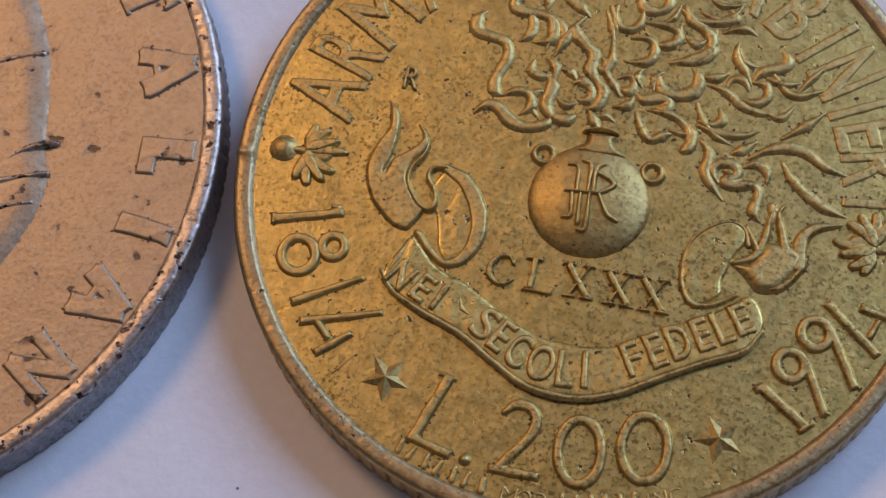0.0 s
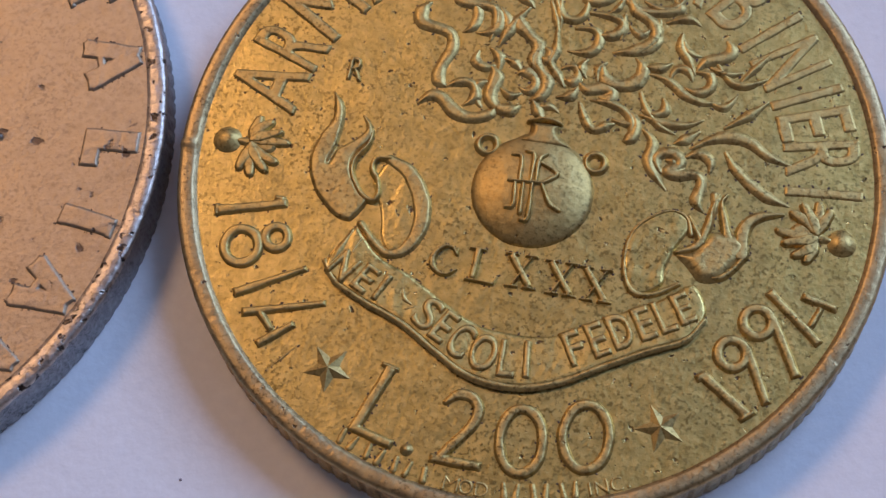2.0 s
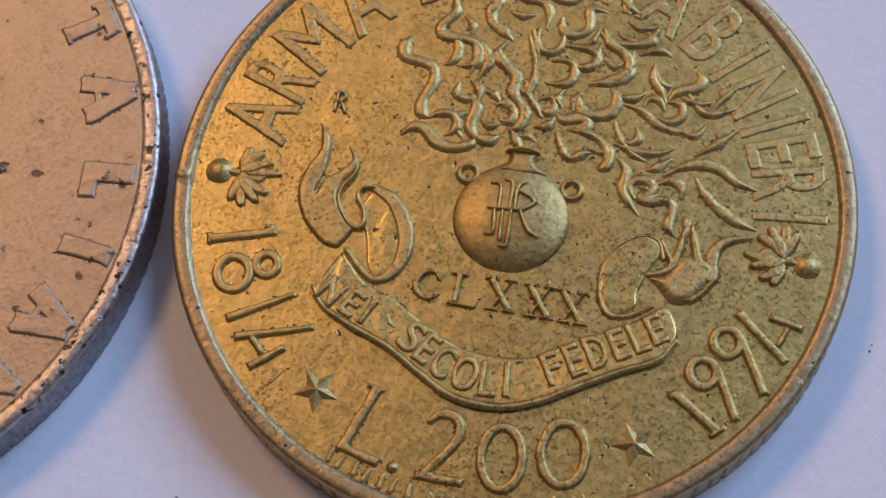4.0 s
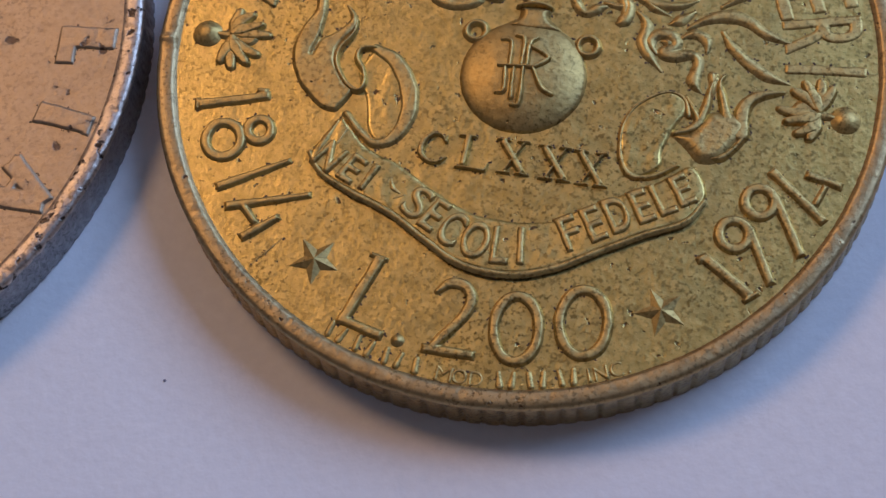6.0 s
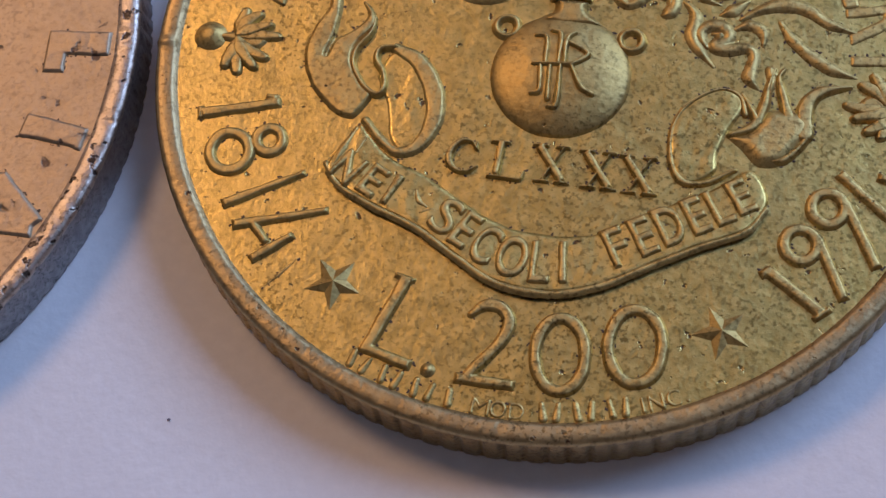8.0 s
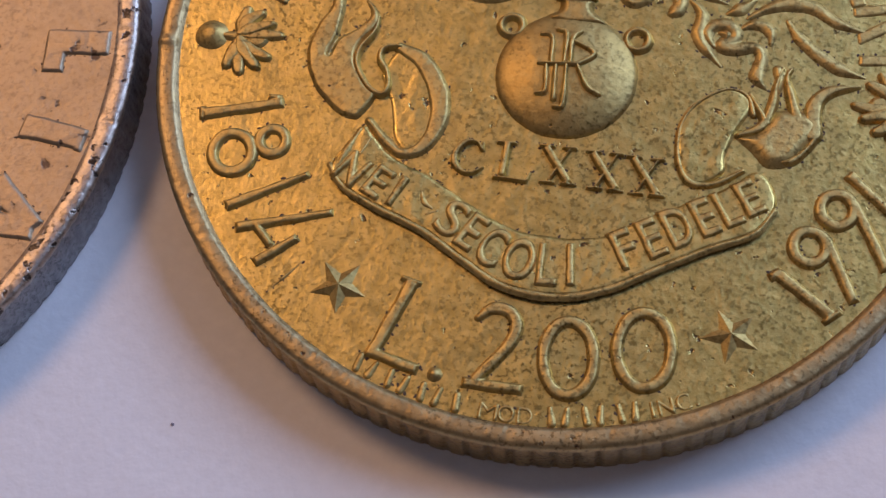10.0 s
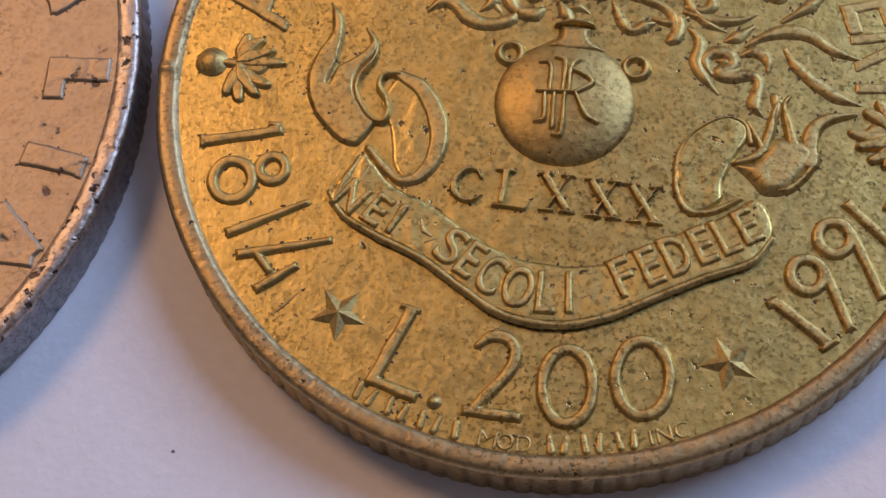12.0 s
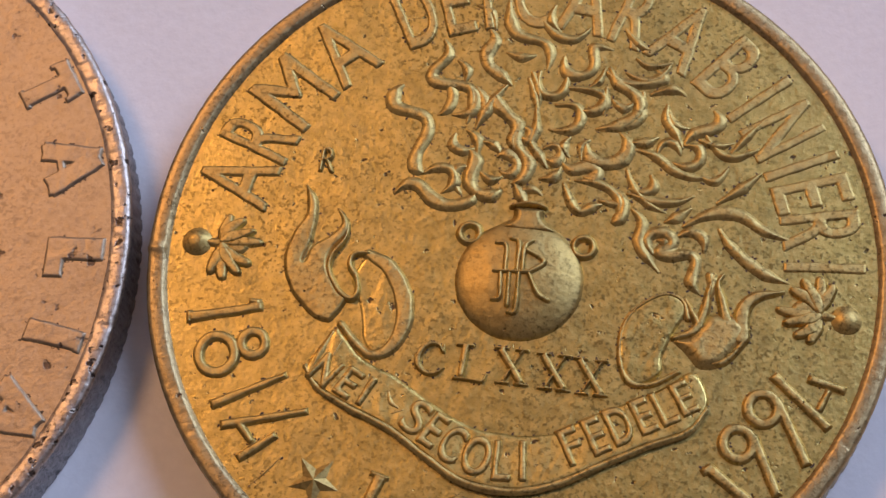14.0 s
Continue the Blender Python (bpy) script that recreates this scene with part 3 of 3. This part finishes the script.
relief("ribbon_lip", stroke_depth([(-5.62, 0.45), (-5.64, -0.09), (-5.97, -0.72), (-5.94, -1.3), (-5.48, -1.94), (-5.06, -2.12), (-4.92, -1.82), (-5.05, -1.35), (-5.32, -0.97), (-5.25, -0.59), (-4.81, -0.48)],
                                  [0.06, 0.09, 0.10, 0.11, 0.12, 0.12, 0.11, 0.11, 0.11, 0.12, 0.12]), 0.20, 0.10, FIELD, BRASS_RELIEF, brass)
relief("ribbon_fold", outline_depth([(3.62, -3.07), (3.51, -1.97), (3.89, -1.17), (4.72, -0.53), (5.39, -0.67), (5.52, -1.17), (5.17, -1.95), (4.99, -2.71), (4.98, -3.21), (4.5, -3.65), (4.0, -3.71)]),
       0.08, 0.14, FIELD, BRASS, brass)
relief("ribbon_curl", stroke_depth([(5.6, -1.3), (5.36, -0.72), (4.75, -0.6), (3.95, -1.2), (3.6, -2.0), (3.68, -3.0), (4.05, -3.62), (4.7, -3.62), (5.5, -3.1)], [0.12, 0.09, 0.07, 0.08, 0.09, 0.1, 0.12, 0.12, 0.1]),
       0.13, 0.09, FIELD, BRASS_RELIEF, brass)
relief("ribbon_end", outline_depth([(5.15, -2.06), (5.75, -1.80), (6.19, -1.1), (6.63, -1.0), (7.2, -1.05), (7.52, -1.4), (7.26, -2.06), (6.73, -2.77), (6.11, -2.89), (5.7, -2.5)]),
       0.18, 0.35, FIELD, BRASS_RELIEF, brass)
for pts, widths in (([(5.25, -2.0), (5.85, -1.65), (6.1, -0.95), (6.14, -0.3), (6.27, 0.3)], (0.08, 0.13, 0.12, 0.09, 0.04)),
                    ([(6.87, -1.4), (6.6, -0.6), (6.42, 0.0), (6.55, 0.35)], (0.16, 0.12, 0.08, 0.04)),
                    ([(7.3, -1.7), (7.28, -0.8), (7.63, -0.28), (8.45, 0.0)], (0.2, 0.18, 0.14, 0.06)),
                    ([(5.98, -1.5), (5.74, -1.12), (5.44, -0.66)], (0.12, 0.09, 0.05)),
                    ([(6.3, -2.7), (6.8, -2.6), (7.3, -2.0), (7.5, -1.4)], (0.06, 0.1, 0.1, 0.06))):
    relief("ribbon_tongue", stroke_depth(pts, [1.45 * w for w in widths]), 0.16, 0.13, FIELD, BRASS_RELIEF, brass)


def flame_strand(pts):
    """One curling tongue of the great flame."""
    n, line = len(pts), smooth_line(pts, 4)
    for _ in range(4):
        line[1:-1] = (line[:-2] + 2 * line[1:-1] + line[2:]) / 4
    size = 0.235 if n > 5 else 0.195
    widths = [0.07] + [size * random.uniform(0.8, 1.25) for _ in range(max(n - 2, 1))] + [0.05]
    relief("flame_strand", stroke_depth(line[::2], widths), 0.09 + 0.03 * random.random(), 0.205, FIELD, BRASS_RELIEF, brass)


flame_strand([(-4.74, 5.68), (-5.02, 5.32), (-4.85, 4.81), (-4.23, 4.76), (-3.69, 4.56), (-3.64, 3.88), (-3.90, 3.29), (-3.84, 2.71), (-3.51, 2.59)])
flame_strand([(-4.32, 1.79), (-3.96, 2.19), (-3.47, 2.06), (-3.05, 1.65), (-2.44, 1.54), (-1.81, 1.80), (-1.70, 2.17)])
flame_strand([(-3.51, 2.59), (-3.11, 2.85), (-2.62, 2.85), (-2.42, 2.37), (-2.82, 1.96)])
flame_strand([(-2.20, 3.65), (-1.83, 3.27), (-2.03, 2.67), (-1.79, 2.15), (-1.18, 2.05), (-0.91, 2.32)])
flame_strand([(-3.54, 6.18), (-2.99, 5.69), (-3.08, 4.98), (-3.39, 4.76)])
flame_strand([(-3.00, 6.04), (-2.47, 5.91), (-2.30, 5.35), (-2.39, 4.57)])
flame_strand([(-2.06, 4.41), (-1.86, 5.04), (-1.61, 5.60), (-1.28, 6.13)])
flame_strand([(-1.56, 5.37), (-1.09, 5.00), (-0.65, 4.74), (-0.73, 4.15), (-0.45, 3.75), (-0.08, 3.37), (-0.26, 2.78), (-0.61, 2.60)])
flame_strand([(-0.19, 5.44), (-0.03, 4.62), (-0.23, 4.13), (0.14, 3.75), (0.46, 3.29)])
flame_strand([(-0.59, 6.49), (-0.27, 5.85), (-0.10, 5.18)])
flame_strand([(-1.19, 3.50), (-0.92, 3.66), (-0.47, 3.34), (-0.66, 2.86), (-1.05, 3.01)])
flame_strand([(-0.47, 4.66), (-0.16, 4.49), (-0.30, 4.16), (-0.57, 4.36)])
flame_strand([(-0.25, 6.78), (-0.22, 6.09), (0.22, 5.89), (0.67, 6.14), (0.66, 6.95)])
flame_strand([(0.47, 5.63), (1.14, 5.71), (1.35, 5.22), (1.13, 4.73), (0.35, 4.69)])
flame_strand([(1.61, 4.41), (1.78, 3.83), (2.29, 3.68), (2.92, 3.93), (3.03, 4.51), (2.66, 4.88)])
flame_strand([(0.95, 3.56), (1.29, 3.29), (1.70, 3.52), (2.14, 3.45), (2.05, 3.06), (1.71, 3.15)])
flame_strand([(1.45, 2.99), (2.22, 2.98), (2.74, 2.74), (3.02, 2.36), (2.96, 1.82)])
flame_strand([(1.09, 2.81), (1.40, 2.20), (1.76, 1.83), (2.09, 2.11), (2.39, 2.24)])
flame_strand([(-0.52, 2.62), (-0.25, 2.22), (0.07, 1.80)])
flame_strand([(0.30, 2.88), (0.77, 2.97), (0.91, 3.38)])
flame_strand([(2.06, 7.21), (2.35, 6.68), (2.88, 6.43), (3.24, 6.03), (3.13, 5.55), (2.62, 5.12), (1.87, 4.91)])
flame_strand([(2.03, 6.46), (2.03, 5.81), (1.67, 5.51), (1.14, 5.51)])
flame_strand([(4.11, 6.08), (4.11, 5.51), (4.48, 5.12), (4.76, 4.59)])
flame_strand([(5.66, 6.07), (5.93, 5.73), (5.67, 5.39), (5.03, 5.18), (4.82, 4.69)])
flame_strand([(4.82, 4.69), (5.32, 4.69), (5.40, 4.17), (4.95, 3.87), (4.50, 4.05)])
flame_strand([(3.24, 4.33), (3.93, 4.23), (4.48, 3.78), (5.19, 3.56), (5.78, 3.67)])
flame_strand([(3.86, 3.49), (4.05, 3.04), (3.69, 2.79), (3.23, 2.92)])
flame_strand([(3.08, 3.56), (3.38, 2.91), (3.95, 2.40), (4.49, 2.24)])
flame_strand([(5.48, 5.13), (5.99, 4.51), (6.57, 4.48), (7.20, 4.85)])
flame_strand([(5.46, 3.65), (5.96, 3.48), (6.29, 4.03)])
flame_strand([(2.33, 2.38), (2.92, 2.27), (3.35, 2.57)])
flame_strand([(-2.70, 4.13), (-2.77, 3.73), (-2.37, 3.51), (-2.01, 3.69)])
flame_strand([(-1.64, 2.85), (-1.29, 2.58), (-0.95, 2.80)])
flame_strand([(0.28, 4.00), (0.64, 4.18), (0.89, 3.89), (0.73, 3.52), (0.40, 3.62)])
flame_strand([(1.72, 4.47), (1.45, 4.22), (1.54, 3.74)])
flame_strand([(2.91, 4.56), (3.58, 4.59), (3.92, 4.88)])
flame_strand([(3.97, 4.31), (4.10, 4.71), (4.52, 4.73), (4.72, 4.34)])
flame_strand([(-0.40, 2.28), (0.08, 2.51), (0.45, 2.31)])
flame_strand([(-1.82, 3.99), (-1.37, 3.92), (-1.09, 3.59)])
flame_strand([(-2.21, 2.03), (-2.54, 2.46), (-2.44, 2.93), (-2.03, 3.00)])
flame_strand([(1.38, 6.34), (1.76, 6.64), (1.90, 7.18)])
flame_strand([(2.62, 7.12), (3.20, 6.84), (3.76, 7.05), (4.01, 7.57)])
flame_strand([(3.53, 6.41), (4.20, 6.72), (4.64, 6.52)])
flame_strand([(6.33, 4.53), (6.80, 5.29), (7.35, 6.00)])
flame_strand([(-2.28, 5.94), (-1.88, 5.43), (-1.95, 4.84)])
flame_strand([(1.07, 4.49), (0.85, 4.11), (1.14, 3.78)])
flame_strand([(-3.62, 7.56), (-3.33, 7.03), (-3.81, 6.42), (-3.80, 5.98), (-3.15, 5.92), (-2.53, 5.91), (-2.19, 5.47), (-2.32, 4.94), (-2.91, 4.82)])
flame_strand([(-3.01, 6.85), (-2.64, 6.56), (-2.69, 6.07)])
flame_strand([(-2.16, 8.19), (-1.86, 7.77), (-2.17, 7.29), (-2.01, 6.75), (-1.51, 6.48), (-1.15, 6.17)])
flame_strand([(-1.66, 9.38), (-1.52, 8.49), (-1.06, 7.98), (-0.34, 7.96), (0.01, 7.55), (-0.02, 6.84)])
flame_strand([(-1.51, 5.86), (-1.53, 5.38), (-1.00, 5.02), (-0.62, 4.63), (-0.87, 4.17), (-0.50, 3.63)])
flame_strand([(-0.49, 6.71), (-0.19, 6.09), (-0.10, 5.52)])
flame_strand([(-0.45, 8.73), (0.07, 8.23), (0.76, 8.09), (1.19, 8.63)])
flame_strand([(0.47, 7.43), (0.59, 6.82), (1.31, 6.83), (1.55, 7.34), (1.35, 7.98), (2.05, 7.91)])
flame_strand([(1.94, 7.08), (2.37, 6.74), (3.03, 6.69), (3.97, 7.02), (3.62, 7.33)])
flame_strand([(0.62, 6.30), (1.75, 6.33), (2.11, 5.94), (2.05, 5.48)])
flame_strand([(3.25, 6.45), (3.35, 5.56), (2.84, 5.15), (2.10, 4.87)])
flame_strand([(2.26, 6.07), (2.68, 5.69), (3.01, 6.06)])
flame_strand([(-2.68, 9.03), (-2.16, 8.87), (-1.97, 8.21)])
flame_strand([(2.40, 8.73), (2.84, 8.23), (3.45, 7.97)])
flame_strand([(-0.09, 9.34), (-0.20, 8.76), (0.24, 8.36)])
flame_strand([(4.16, 5.88), (4.40, 5.37), (4.87, 5.32)])
flame_strand([(5.28, 4.95), (5.85, 4.77), (6.38, 4.98)])
flame_strand([(-2.31, 4.31), (-1.89, 4.04), (-1.88, 3.41)])
flame_strand([(2.91, 7.68), (3.32, 7.40), (4.05, 7.65)])
flame_strand([(-1.45, 7.37), (-0.94, 7.21), (-0.49, 7.38)])
flame_strand([(3.41, 2.20), (3.86, 1.76), (3.71, 1.12), (4.04, 0.64), (4.50, 0.15)])
flame_strand([(4.24, 0.76), (3.95, 1.17), (4.22, 1.52), (4.72, 1.48), (4.87, 1.08), (4.43, 0.83), (4.92, 0.76), (5.42, 0.94), (5.69, 0.56), (5.52, -0.04), (5.88, -0.42)])
flame_strand([(4.36, 1.24), (4.60, 1.22), (4.53, 0.96)])
flame_strand([(5.11, 1.83), (5.77, 2.31), (6.51, 2.53), (7.11, 2.36), (7.68, 1.97), (8.66, 1.78)])
flame_strand([(6.26, 1.87), (6.64, 1.33), (7.26, 0.87), (7.89, 0.50), (8.59, 0.33)])
flame_strand([(4.95, 1.45), (5.39, 1.72), (5.83, 1.50), (5.84, 1.04)])
flame_strand([(5.26, 2.49), (4.84, 2.08), (4.49, 1.90)])
flame_strand([(6.07, -0.68), (6.27, -0.14), (6.08, 0.33), (6.44, 0.01)])
flame_strand([(2.77, 2.84), (3.18, 2.41), (3.04, 1.77), (2.81, 1.67)])
flame_strand([(3.21, 2.73), (3.93, 2.57), (4.76, 2.59), (5.33, 2.94)])
flame_strand([(6.11, 2.80), (6.85, 3.42), (7.38, 4.02)])

# ---- the steel coin ----
S_TOP, S_FIELD = 1.75, 1.65
steel = coin_root("steel_coin", -25.90, 5.96, 0, "worn pitted steel coin with raised lettering lying on paper", "coin")
field_disc("field", 13.5, S_FIELD, 0.014, STEEL, steel, "scuffed greyish flat of the coin face")
struck_edge(steel, 13.9, S_TOP, 13.27, S_FIELD, 150, 0.10, 0.038, STEEL_RIM, STEEL_EDGE_SHADED, lean=0.5)
lathe("underside", [(13.85, 0.0), (13.5, 0.0), (6.0, 0.02)], 120, STEEL, steel, close=True)
# strokes of each letter: across, up, across, up, half widths
STEEL_LETTERS = {
    "T": ((0, -0.98, 0, 0.8, 0.34, 0.3), (-0.75, 0.7, 0.75, 0.7, 0.29), (-0.66, 0.8, -0.7, 0.3, 0.12), (0.66, 0.8, 0.7, 0.3, 0.12), (-0.4, -0.92, 0.4, -0.92, 0.1)),
    "A": ((-0.72, -0.98, -0.02, 0.95, 0.38, 0.34), (0.68, -0.98, 0.0, 0.95, 0.42, 0.34), (-0.45, -0.42, 0.45, -0.42, 0.16), (-0.98, -0.9, -0.45, -0.9, 0.1), (0.38, -0.9, 1.0, -0.9, 0.1)),
    "L": ((-0.32, -0.98, -0.32, 0.98, 0.42), (-0.7, -0.66, 0.7, -0.66, 0.33), (0.55, -0.95, 0.58, -0.42, 0.1)),
    "I": ((0, -0.98, 0, 0.98, 0.40, 0.36), (-0.36, -0.9, 0.42, -0.88, 0.12), (-0.36, 0.9, 0.4, 0.88, 0.12)),
    "N": ((-0.62, -0.98, -0.62, 0.95, 0.27), (0.62, -0.95, 0.62, 0.95, 0.27), (-0.68, 0.9, 0.68, -0.9, 0.31), (-0.95, -0.9, -0.3, -0.9, 0.1)),
}
for ch, angle in (("T", 16.8), ("A", 2.3), ("L", -13.9), ("I", -26.7), ("A", -40.2), ("N", -54.5), ("A", -69.0)):
    ax, ay = polar(1, angle)
    strokes = []
    for u0, v0, u1, v1, *w in STEEL_LETTERS[ch]:
        strokes.append(bar((12.1 + v0) * ax + u0 * ay, (12.1 + v0) * ay - u0 * ax, (12.1 + v1) * ax + u1 * ay, (12.1 + v1) * ay - u1 * ax, *w))
    relief("letter", union(*strokes), 0.09, 0.08, S_FIELD, STEEL, steel)

# the worn raised figure in the middle, as a plain shape
relief("raised_relief", outline_depth([(7.6, 4.2), (7.95, 1.8), (7.65, -1.5), (7.2, -4.3), (4.0, -7.5), (-1.0, -8.2), (-5.5, -5.5), (-7.5, 0.0), (-5.0, 6.0), (0.0, 8.5), (5.0, 7.3)]),
       0.16, 0.9, S_FIELD, STEEL, steel, res=0.12)
for y, x0, x1 in ((1.75, 5.2, 7.7), (-1.8, 6.2, 8.0), (-2.9, 4.5, 7.6), (-3.9, 4.8, 7.0)):
    relief("relief_ridge", stroke_depth([(x0, y - 0.35), ((x0 + x1) / 2, y - 0.05), (x1, y)], [0.06, 0.15, 0.05]), 0.10, 0.21, S_FIELD + 0.13, STEEL_RIM, steel)



# ---- dark brown crumbs in the hollows beside the relief ----
def hollow_crumbs(coin, density):
    """Many small flat dark brown crumbs, gathered in patches."""
    verts, faces = [], []
    for owner, x, y, z in HOLLOWS:
        patch = rough_at(x * 0.55, y * 0.55, 21) + 0.5 * rough_at(x * 1.7, y * 1.7, 23)
        if owner != coin.name or CRUMB_RANDOM.random() > density * (0.35 + 2.2 * max(0, patch)):
            continue
        r, turn, n = CRUMB_RANDOM.uniform(0.014, 0.045), CRUMB_RANDOM.uniform(0, 6.3), len(verts)
        long = CRUMB_RANDOM.uniform(1.0, 2.2)
        c, s = math.cos(turn), math.sin(turn)
        verts.append((x * MM, y * MM, (z + 0.016) * MM))
        for k in range(7):
            q = r * CRUMB_RANDOM.uniform(0.6, 1.25)
            u, v = q * long * math.cos(k * 0.898), q * math.sin(k * 0.898)
            verts.append(((x + c * u - s * v) * MM, (y + s * u + c * v) * MM, (z + 0.004) * MM))
        faces += [(n, n + 1 + k, n + 1 + (k + 1) % 7) for k in range(7)]
    ob = mesh_object("foot_crumbs", verts, faces, CRUMB_BROWN, coin, "dark brown crumbs in the hollows")
    return tagged(ob, kind="stuff")


hollow_crumbs(brass, 0.5)
hollow_crumbs(steel, 0.7)


# ---- specks on the paper ----
def speck(x, y, r):
    bm = bmesh.new()
    bmesh.ops.create_icosphere(bm, subdivisions=2, radius=r * MM)
    for v in bm.verts:
        v.co = v.co * (1 + 0.35 * rough_at(v.co.x * 9000, v.co.y * 9000, v.co.z * 9000))
        v.co.z *= 0.45
    ob = part("dust_speck", bm, INK, None, "tiny dark dust speck on the white paper", True)
    ob.location = (x * MM, y * MM, r * 0.3 * MM)
    return tagged(ob, category="dust", group="specks on the paper")


speck(-12.96, -8.44, 0.05)
speck(11.36, -7.07, 0.05)
speck(11.5, -6.85, 0.035)
